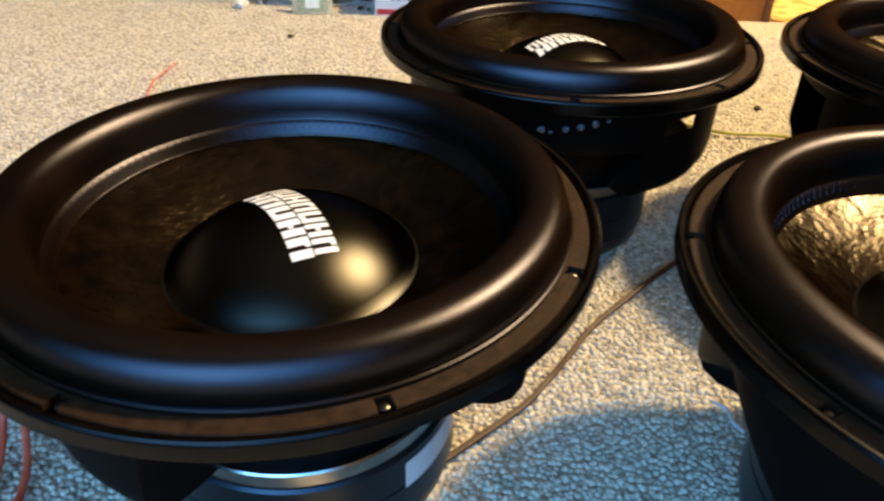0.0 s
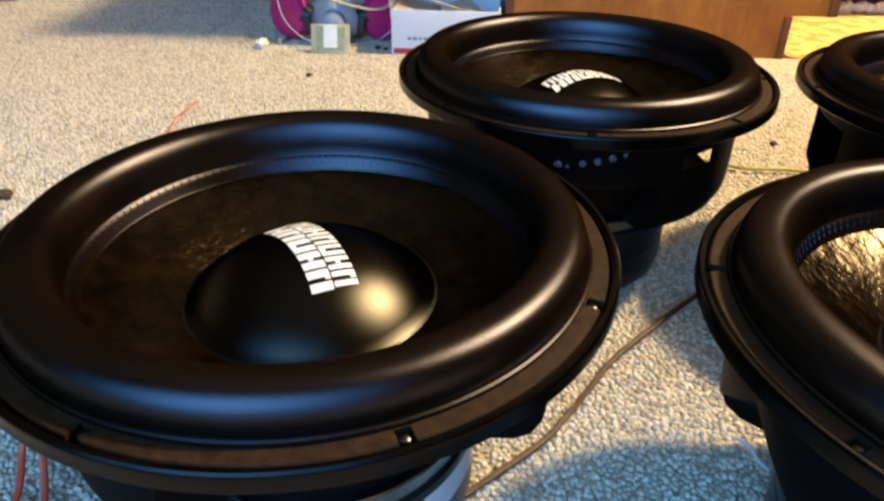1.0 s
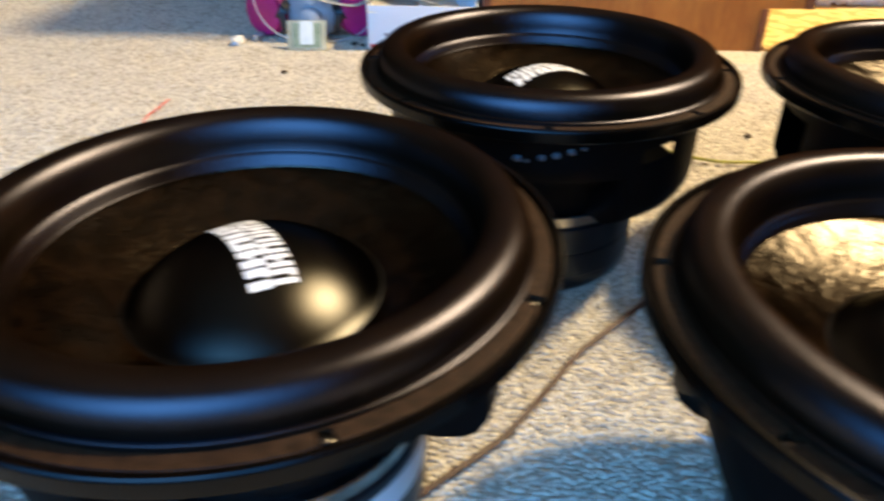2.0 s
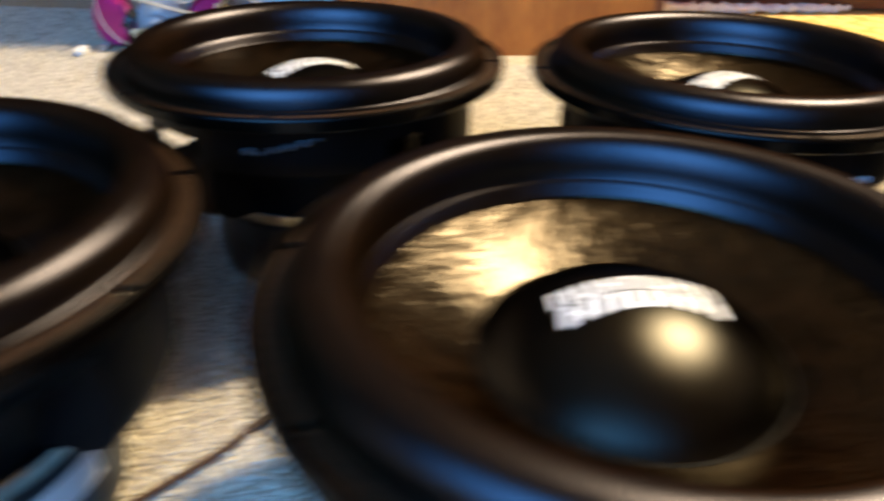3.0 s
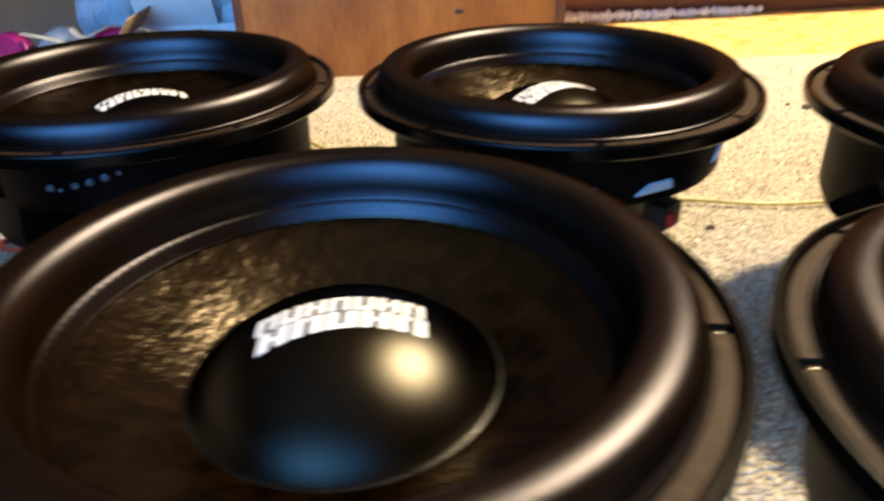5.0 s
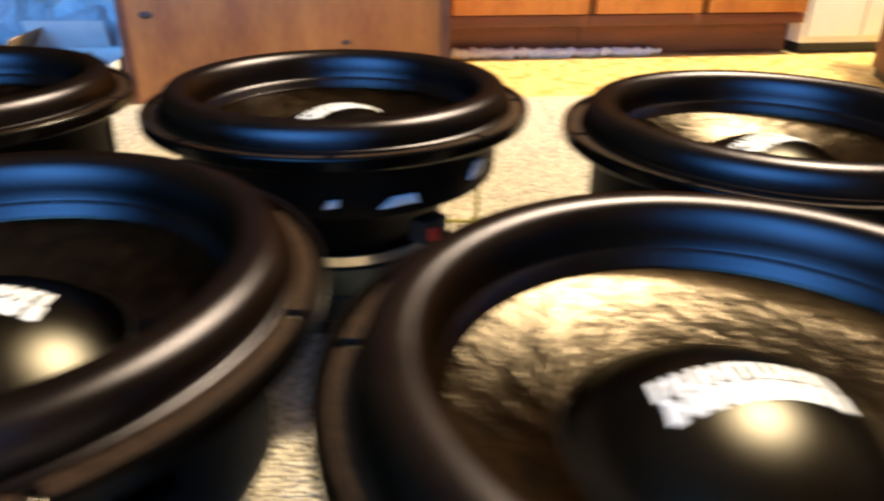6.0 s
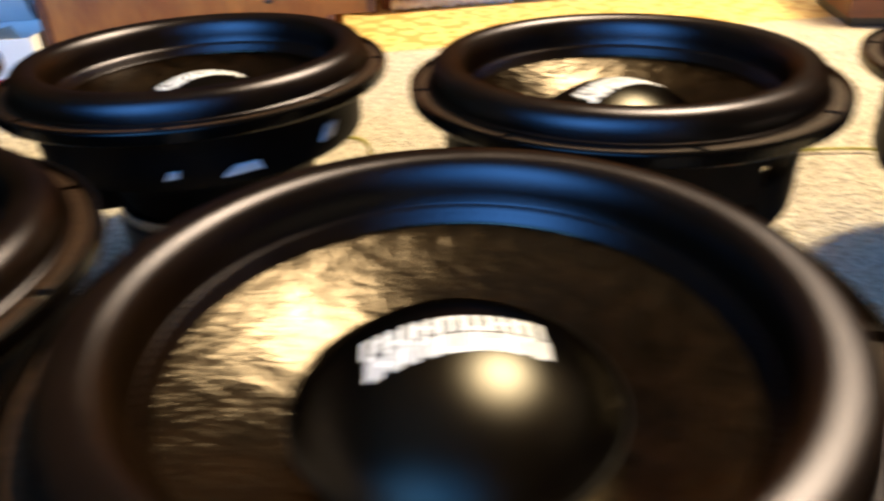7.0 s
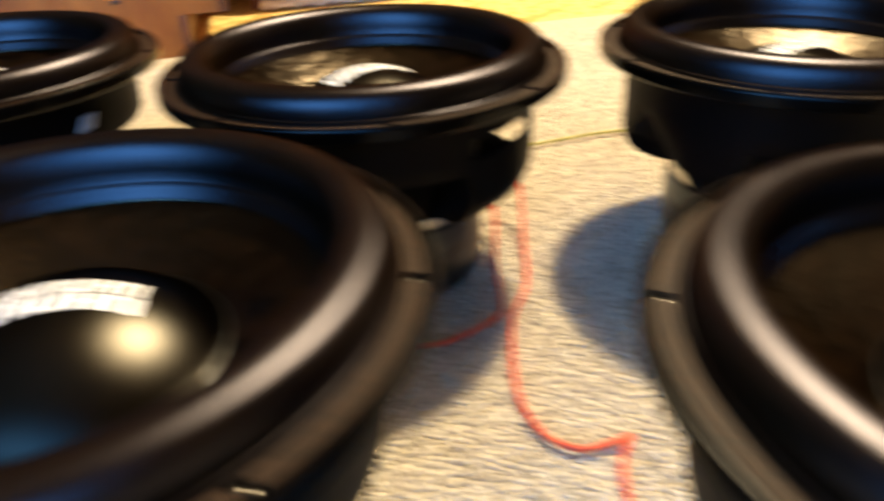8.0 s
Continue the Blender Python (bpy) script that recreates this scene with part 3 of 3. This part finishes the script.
fl = bmesh.new()
rng = random.Random(11)
rings, around = [], 12
for k in range(277):
    a = k / 276
    fold = abs(math.sin(math.pi * (k / 8.5 + 0.6 * math.sin(k * 0.11)))) ** 0.6
    r = (0.008 + 0.009 * fold) * (1.10 - 0.40 * a)
    ring = []
    for i in range(around):
        w = 2 * math.pi * i / around
        q = Vector((0.02 + 0.66 * a, -0.020 + 0.9 * r * math.cos(w), 0.016 * (1.1 - 0.4 * a) + r * math.sin(w)))
        ring.append(fl.verts.new(q + 0.008 * noise.noise_vector(q * 42)))
    rings.append(ring)
for lo, hi in zip(rings, rings[1:]):
    for i in range(around):
        fl.faces.new((lo[i], lo[(i + 1) % around], hi[(i + 1) % around], hi[i]))
fl.faces.new(rings[0][::-1])
fl.faces.new(rings[-1])
fr = part("crumpled_plastic_roll", fl, GREY_FLUFF)
fr.matrix_world = BACK @ pose(0, -0.006, -0.004)
tagged(fr, "pale grey crumpled plastic roll along the toe board", "plastic roll")


# ---- things by the cabinet ----
def mailing_box(m):
    c = new("mailing_box")
    c.matrix_world = m
    tagged(c, "open white cardboard mailing box with red bottom band", "cardboard box")
    w, d, h, t = 0.235, 0.20, 0.098, 0.003
    part("bottom", boxed(t, t, 0.0, w - t, d - t, t), CARD_INSIDE, c)
    front = part("front_panel", boxed(0, 0, 0, w, t, h, bevel=0.0008), WHITE_CARD, c, "white printed front panel")
    part("red_band", boxed(0.004, -0.0008, 0.004, w - 0.004, -0.0002, 0.016), RED_PRINT, front, "red printed band")
    x = 0.035
    for n in (0.008, 0.010, 0.006, 0.012, 0.007, 0.012, 0.009):
        part("print_bar", boxed(x, -0.0008, 0.035, x + n, -0.0002, 0.0405), GREY_PRINT, front)
        x += n + 0.0035
    part("back_panel", boxed(0, d - t, 0, w, d, h, bevel=0.0008), WHITE_CARD, c)
    part("side_panel", boxed(0, t, 0, t, d - t, h), WHITE_CARD, c)
    part("side_panel", boxed(w - t, t, 0, w, d - t, h), WHITE_CARD, c)
    fa = part("flap", boxed(0.0, -0.07, -0.0015, w * 0.75, 0.0, 0.0015, bevel=0.0006), WHITE_CARD, c, "raised white flap")
    fa.matrix_basis = pose(0.0, d, h + 0.002, -62, 0, 0)
    fb = part("flap", boxed(-0.06, 0.0, -0.0015, 0.0, d * 0.95, 0.0015, bevel=0.0006), CARD_INSIDE, c, "bent brown inner flap")
    fb.matrix_basis = pose(0.003, 0.004, h + 0.002, 0, 128, 0)
    return c


MB = pose(-0.232, 1.165, 0.0, 0, 0, 6)
mailing_box(MB)
for k, (px, py, pz, rx, ry, rz, w, h) in enumerate(((0.05, 0.05, 0.060, 12, 8, 12, 0.12, 0.09), (0.10, 0.08, 0.075, -14, 10, -20, 0.11, 0.08), (0.15, 0.06, 0.066, 22, -12, 35, 0.07, 0.06))):
    bm = bmesh.new()
    n = 8
    g = [[bm.verts.new((w * (i / n - 0.5), h * (j / n - 0.5), 0.006 * noise.noise(Vector((i * 0.5, j * 0.5, k * 3.0))))) for j in range(n + 1)] for i in range(n + 1)]
    for i in range(n):
        for j in range(n):
            bm.faces.new((g[i][j], g[i + 1][j], g[i + 1][j + 1], g[i][j + 1]))
    bmesh.ops.solidify(bm, geom=bm.faces[:], thickness=0.0012)
    pp = part("paper_sheet", bm, PAPER if k != 1 else WHITE_CARD)
    pp.matrix_world = MB @ pose(px, py, pz + 0.025, rx, ry, rz)
    tagged(pp, "creased cream paper sheet lying in the white box" if k != 1 else "creased white paper sheet lying in the box", "paper", "papers in the mailing box")


def respirator(m):
    c = new("respirator_mask")
    c.matrix_world = m
    tagged(c, "half-face respirator with magenta filters and grey straps", "respirator")
    bm = bmesh.new()
    bmesh.ops.create_uvsphere(bm, u_segments=28, v_segments=16, radius=1.0)
    for q in bm.verts:
        q.co = Vector((q.co.x * 0.052 * (1 - 0.18 * q.co.z), q.co.y * 0.042, 0.048 + q.co.z * 0.05))
        if q.co.y < 0:
            q.co.y *= 1.0 - 0.25 * abs(q.co.x) / 0.05
    part("facepiece", bm, GREY_RUBBER, c, "pale grey rubber facepiece")
    v = part("exhale_valve", lathe([(0, 0.018), (0.016, 0.018), (0.021, 0.014), (0.022, 0.0), (0.0, 0.0)], 28), GREY_RUBBER, c, "round bluish grey valve cover")
    v.matrix_basis = pose(0, -0.036, 0.043, 90, 0, 0)
    for s in (-1, 1):
        f = part("filter", lathe([(0, 0.017), (0.034, 0.017), (0.042, 0.014), (0.0455, 0.006), (0.0455, -0.006), (0.042, -0.014), (0.034, -0.017), (0, -0.017)], 40), PINK, c, "magenta round filter cartridge")
        f.matrix_basis = pose(s * 0.088, 0.002, 0.047, 90, 0, 0) @ pose(0, 0, 0, 0, s * 32, 0)
        part("collar", lathe([(0.018, -0.002), (0.0215, -0.002), (0.0215, 0.014), (0.018, 0.014)], 28, closed=True), BLACK_PLASTIC, c, "black bayonet collar").matrix_basis = pose(s * 0.050, -0.012, 0.045, 0, s * 62, 0)
        part("buckle", boxed(-0.006, -0.004, -0.016, 0.006, 0.004, 0.016, bevel=0.002), BLACK_PLASTIC, c, "black strap buckle").matrix_basis = pose(s * 0.050, -0.040, 0.036, 0, s * 8, 0)
    part("strap", tube([(-0.055, -0.028, 0.094), (-0.01, -0.045, 0.088), (0.04, -0.045, 0.074), (0.085, -0.03, 0.066), (0.125, 0.0, 0.08)], 0.0085, flat=0.18), STRAP, c, "grey elastic head strap")
    part("strap", tube([(-0.105, -0.035, 0.095), (-0.092, -0.046, 0.05), (-0.06, -0.052, 0.018), (-0.02, -0.05, 0.006), (0.06, -0.045, 0.006), (0.108, -0.03, 0.03), (0.125, 0.0, 0.075)], 0.0014), STRAP, c, "thin grey neck cord")
    part("strap", tube([(0.03, -0.03, 0.10), (0.05, -0.035, 0.085), (0.10, -0.02, 0.10), (0.13, 0.01, 0.075)], 0.008, flat=0.2), STRAP, c, "pale grey strap end")
    return c


respirator(pose(-0.385, 1.262, 0.0, 0, 0, 8) @ Matrix.Scale(1.22, 4))

bill = new("banknote")
bill.matrix_world = pose(-0.366, 1.143, 0.001, 0, 0, 11) @ pose(0, 0, 0, -24, 0, 0)
tagged(bill, "green folded banknote leaning against the respirator", "banknote")


def bent_sheet(x0, x1, z0, z1, y, t, n=10):
    bm = bmesh.new()
    f = [[bm.verts.new((x0 + (x1 - x0) * i / n, y - 0.0035 * math.cos(math.pi * (x0 + (x1 - x0) * i / n) / 0.09), z0 + (z1 - z0) * j / 4)) for j in range(5)] for i in range(n + 1)]
    for i in range(n):
        for j in range(4):
            bm.faces.new((f[i][j], f[i + 1][j], f[i + 1][j + 1], f[i][j + 1]))
    if t:
        bmesh.ops.solidify(bm, geom=bm.faces[:], thickness=t)
    return bm


part("sheet", bent_sheet(-0.043, 0.043, 0.0, 0.064, 0.0, 0.0008), BILL, bill)
part("ink_panel", bent_sheet(-0.031, 0.031, 0.006, 0.058, -0.0006, 0), BILL_INK, bill, "dark green printed panel")
part("pale_oval", bent_sheet(-0.015, 0.015, 0.012, 0.062, -0.0011, 0), BILL_PALE, bill, "pale blank oval")


def crumpled(name, at, size, material, label, category, seed, squash=0.7, rough=0.9, kindly=""):
    bm = bmesh.new()
    bmesh.ops.create_icosphere(bm, subdivisions=4, radius=1.0)
    for q in bm.verts:
        d = noise.fractal(q.co * 1.6 + Vector((seed, seed * 2.0, 0)), 0.9, 2.0, 4)
        q.co *= 1 + rough * 0.35 * d
        q.co = Vector((q.co.x * size[0], q.co.y * size[1], max(q.co.z, -0.75) * size[2]))
    low = min(q.co.z for q in bm.verts)
    for q in bm.verts:
        q.co.z -= low
    ob = part(name, bm, material, sharp=25)
    ob.matrix_world = pose(*at)
    return tagged(ob, label, category, kindly)


crumpled("plastic_bag", (-0.13, 1.50, 0.0), (0.12, 0.10, 0.15), BAG, "crumpled clear bluish plastic bag behind the box", "plastic bag", 2.0)
crumpled("plastic_bag", (-0.36, 1.52, 0.0), (0.11, 0.09, 0.14), BAG, "crumpled grey-white plastic bag on the carpet", "plastic bag", 5.0)
crumpled("paper_bag", (-0.25, 1.62, 0.0), (0.10, 0.09, 0.20), CARD_INSIDE, "crumpled brown paper bag behind plastic bags", "paper bag", 8.0)
crumpled("tissue", (-0.535, 1.165, 0.001), (0.012, 0.022, 0.010), LINT, "small white twisted tissue scrap on carpet", "tissue", 3.0)
crumpled("tissue", (-0.505, 1.215, 0.001), (0.009, 0.024, 0.008), STRAP, "grey paper scrap beside the respirator", "tissue", 4.0)
hearth = new("brick_hearth")
hearth.matrix_world = pose(-1.666, 1.315, 0, 0, 0, 24)
tagged(hearth, "orange-red brick hearth with pale mortar joints", "hearth")
part("mortar", boxed(-0.36, 0.006, 0.0, 0.36, 0.30, 0.30), MORTAR, hearth, "pale grey mortar")
for row in range(4):
    for col in range(4):
        x = -0.36 + col * 0.2 + (0.0 if row % 2 else -0.1)
        lo, hi = max(x, -0.362), min(x + 0.19, 0.362)
        if hi - lo > 0.03:
            part("brick", boxed(lo, 0.0, 0.004 + row * 0.075, hi, 0.10, 0.067 + row * 0.075, bevel=0.003), BRICK, hearth)
for at, s, sd in (((-0.275, 1.205, 0.003), 0.008, 1), ((-0.255, 1.20, 0.003), 0.006, 2), ((0.497, 0.795, 0.004), 0.007, 3), ((1.125, 1.00, 0.004), 0.007, 4), ((0.808, 0.512, 0.004), 0.005, 5),
                   ((-0.59, 0.385, 0.004), 0.013, 6), ((0.655, 1.27, 0.004), 0.008, 7), ((0.675, 1.262, 0.004), 0.005, 8), ((0.86, 0.37, 0.004), 0.004, 9), ((-0.36, 0.98, 0.004), 0.006, 10), ((1.10, 1.02, 0.004), 0.004, 11)):
    ob = part("crumb", lump(s, sd, 0.55, 0.6), CRUMB)
    ob.matrix_world = pose(at[0], at[1], at[2], 0, 0, sd * 40)
    tagged(ob, "dark crumb of debris lying on the carpet", "debris", "crumbs on the carpet")
ln = part("lint_thread", tube([(0.325, 0.100, 0.007), (0.334, 0.090, 0.009), (0.337, 0.078, 0.008), (0.345, 0.068, 0.007)], 0.0018, 6), LINT)
tagged(ln, "short curled white lint thread on the carpet", "lint")


# ---- wires ----
def wire(points, radius, material, label, twin=0.0):
    if not twin:
        return tagged(part("speaker_wire", tube(points, radius, 8, 10), material), label, "wire", "loose wires on the carpet")
    w = tagged(new("speaker_wire"), label, "wire", "loose wires on the carpet")
    for side in (-twin, twin):
        part("conductor", tube([(x + side * 0.75, y - side * 0.65, z) for x, y, z in points], radius * 0.8, 8, 10), material, w)
    return w


W = 0.008
wire([(0.40, 0.36, W), (0.355, 0.345, W), (0.315, 0.309, W), (0.253, 0.226, W), (0.222, 0.18, W), (0.202, 0.138, W), (0.182, 0.095, W + 0.003), (0.160, 0.060, W), (0.103, -0.008, W), (0.07, -0.05, W), (0.03, -0.07, W)], 0.0026, COPPER_WIRE, "brown twin copper speaker wire winding between the subwoofers", 0.0010)
wire([(0.10, 0.86, W), (0.222, 0.835, W), (0.33, 0.72, W), (0.418, 0.674, W), (0.52, 0.676, W), (0.66, 0.60, W), (0.732, 0.591, W), (0.796, 0.587, W), (0.902, 0.572, W), (1.024, 0.581, W), (1.14, 0.57, W), (1.26, 0.600, W), (1.40, 0.625, W), (1.55, 0.60, W)], 0.0026, YELLOW_WIRE, "thin yellow-green wire running behind the back row")
wire([(-0.10, -0.02, 0.10), (-0.19, -0.015, 0.085), (-0.228, -0.035, 0.05), (-0.222, -0.07, 0.015), (-0.21, -0.12, W), (-0.22, -0.17, W)], 0.0030, RED_WIRE, "red lead wire looping down from the terminal")
wire([(-0.10, -0.01, 0.10), (-0.19, -0.012, 0.088), (-0.214, -0.035, 0.05), (-0.198, -0.075, 0.012), (-0.185, -0.13, W), (-0.19, -0.18, W)], 0.0030, RED_WIRE, "red lead wire looping down beside its pair")
wire([(-0.499, 0.774, W + 0.002), (-0.500, 0.750, W), (-0.498, 0.728, W), (-0.493, 0.677, W), (-0.44, 0.55, W), (-0.30, 0.35, W), (-0.15, 0.1, W)], 0.0013, RED_WIRE, "faded red wire end lying across the carpet")
wire([(1.09, 0.37, 0.10), (1.165, 0.40, 0.085), (1.175, 0.37, 0.05), (1.165, 0.30, 0.012), (1.150, 0.22, W), (1.122, 0.156, W), (1.105, 0.061, W), (1.112, 0.01, W), (1.130, -0.012, W), (1.150, -0.016, W), (1.180, -0.008, W)], 0.0027, RED_WIRE, "red lead wire curling on the carpet")
wire([(1.08, 0.36, 0.10), (1.13, 0.38, 0.08), (1.138, 0.34, 0.04), (1.125, 0.26, W), (1.118, 0.19, W), (1.108, 0.160, W + 0.004), (1.07, 0.140, W), (1.035, 0.130, W), (0.98, 0.135, W)], 0.0027, RED_WIRE, "red lead wire lying beside the magnet")
wire([(1.180, -0.008, W), (1.166, -0.03, W), (1.158, -0.06, W), (1.155, -0.12, W), (1.18, -0.18, W)], 0.0027, RED_WIRE, "red wire tail lying on the carpet")
wire([(0.39, 0.10, 0.06), (0.365, 0.085, 0.03), (0.353, 0.066, W), (0.338, 0.036, W), (0.335, 0.0, W), (0.35, -0.05, W)], 0.0030, RED_WIRE, "red lead wire dropping to the carpet")
wire([(0.06, 0.46, 0.05), (-0.01, 0.49, 0.02), (-0.05, 0.515, W), (-0.08, 0.50, W), (-0.085, 0.465, W), (-0.06, 0.452, W), (-0.02, 0.475, W), (0.02, 0.49, W)], 0.0028, RED_WIRE, "red and brown lead beside the basket")
wire([(0.03, 0.47, 0.03), (-0.03, 0.485, W), (-0.08, 0.475, W), (-0.14, 0.44, W), (-0.20, 0.37, W)], 0.0028, COPPER_WIRE, "brown lead beside the subwoofer magnet")
wire([(0.66, 0.53, 0.10), (0.735, 0.545, 0.085), (0.745, 0.56, 0.04), (0.74, 0.585, W)], 0.0026, YELLOW_WIRE, "yellow lead dropping from the terminal")


plug = tagged(new("wire_connector"), "black capped wire connector joining red leads on carpet", "connector")
plug.matrix_world = pose(-0.026, 0.490, 0.012, 0, 0, 62)
part("sleeve", lathe([(0.0, -0.014), (0.0075, -0.014), (0.0085, -0.011), (0.0078, 0.010), (0.0060, 0.014), (0.0, 0.014)], 16), BLACK_PLASTIC, plug).matrix_basis = pose(0, 0, 0, 0, 90, 0)
part("collar", lathe([(0.0, -0.003), (0.0065, -0.003), (0.0065, 0.004), (0.0, 0.004)], 12), STEEL, plug, "pale metal collar").matrix_basis = pose(-0.018, 0.006, 0, 0, 90, 0)


# ---- carpet pile ----
def pile(name, x0, x1, y0, y1, pitch, seed):
    rng = np.random.default_rng(seed)
    nx, ny = int((x1 - x0) / pitch), int((y1 - y0) / pitch)
    gx, gy = np.meshgrid(np.arange(nx), np.arange(ny), indexing="ij")
    px = (x0 + (gx + 0.5 * (gy % 2)) * pitch).ravel() + rng.normal(0, pitch * 0.22, nx * ny)
    py = (y0 + gy * pitch).ravel() + rng.normal(0, pitch * 0.22, nx * ny)
    n = px.size
    rad = pitch * rng.uniform(0.42, 0.66, n)
    tall = 1.0 - 0.5 * np.clip((py - 0.2) / 0.8, 0, 1)
    hgt = pitch * tall * rng.uniform(0.40, 0.95, n)
    turn = rng.uniform(0, 2 * np.pi, n)
    lean = rng.normal(0, pitch * 0.22, (n, 2))
    k = np.arange(5) * 2 * np.pi / 5
    ang = turn[:, None] + k[None, :]
    vs = np.empty((n, 11, 3))
    for lev, (rs, hs) in enumerate(((0.85, 0.0), (1.0, 0.62))):
        vs[:, lev * 5:lev * 5 + 5, 0] = px[:, None] + rs * rad[:, None] * np.cos(ang) + hs * lean[:, :1]
        vs[:, lev * 5:lev * 5 + 5, 1] = py[:, None] + rs * rad[:, None] * np.sin(ang) + hs * lean[:, 1:]
        vs[:, lev * 5:lev * 5 + 5, 2] = hs * hgt[:, None] - 0.0005
    vs[:, 10, 0], vs[:, 10, 1], vs[:, 10, 2] = px + lean[:, 0], py + lean[:, 1], hgt
    base = (np.arange(n) * 11)[:, None]
    quads, tris = [], []
    for i in range(5):
        j = (i + 1) % 5
        quads.append(base + np.array([i, j, 5 + j, 5 + i])[None, :])
        tris.append(base + np.array([5 + i, 5 + j, 10])[None, :])
    quads, tris = np.concatenate(quads), np.concatenate(tris)
    me = bpy.data.meshes.new(name)
    nq, nt = len(quads), len(tris)
    me.vertices.add(n * 11)
    me.vertices.foreach_set("co", vs.ravel())
    me.loops.add(nq * 4 + nt * 3)
    me.loops.foreach_set("vertex_index", np.concatenate([quads.ravel(), tris.ravel()]).astype(np.int32))
    me.polygons.add(nq + nt)
    me.polygons.foreach_set("loop_start", np.concatenate([np.arange(nq) * 4, nq * 4 + np.arange(nt) * 3]).astype(np.int32))
    me.update(calc_edges=True)
    me.shade_smooth()
    me.materials.append(TUFT)
    return tagged(new(name, me), "beige nubby carpet yarn tufts with dark flecks", "carpet pile", kind="stuff")


pile("carpet_pile", -1.0, 1.62, -0.30, 0.62, 0.0050, 5)
pile("carpet_pile", -1.65, 1.78, 0.62, 1.22, 0.0055, 6)
pile("carpet_pile", -1.65, -0.02, 1.22, 1.62, 0.0064, 7)
pile("carpet_pile", 0.72, 1.78, 1.22, 1.325, 0.0055, 8)
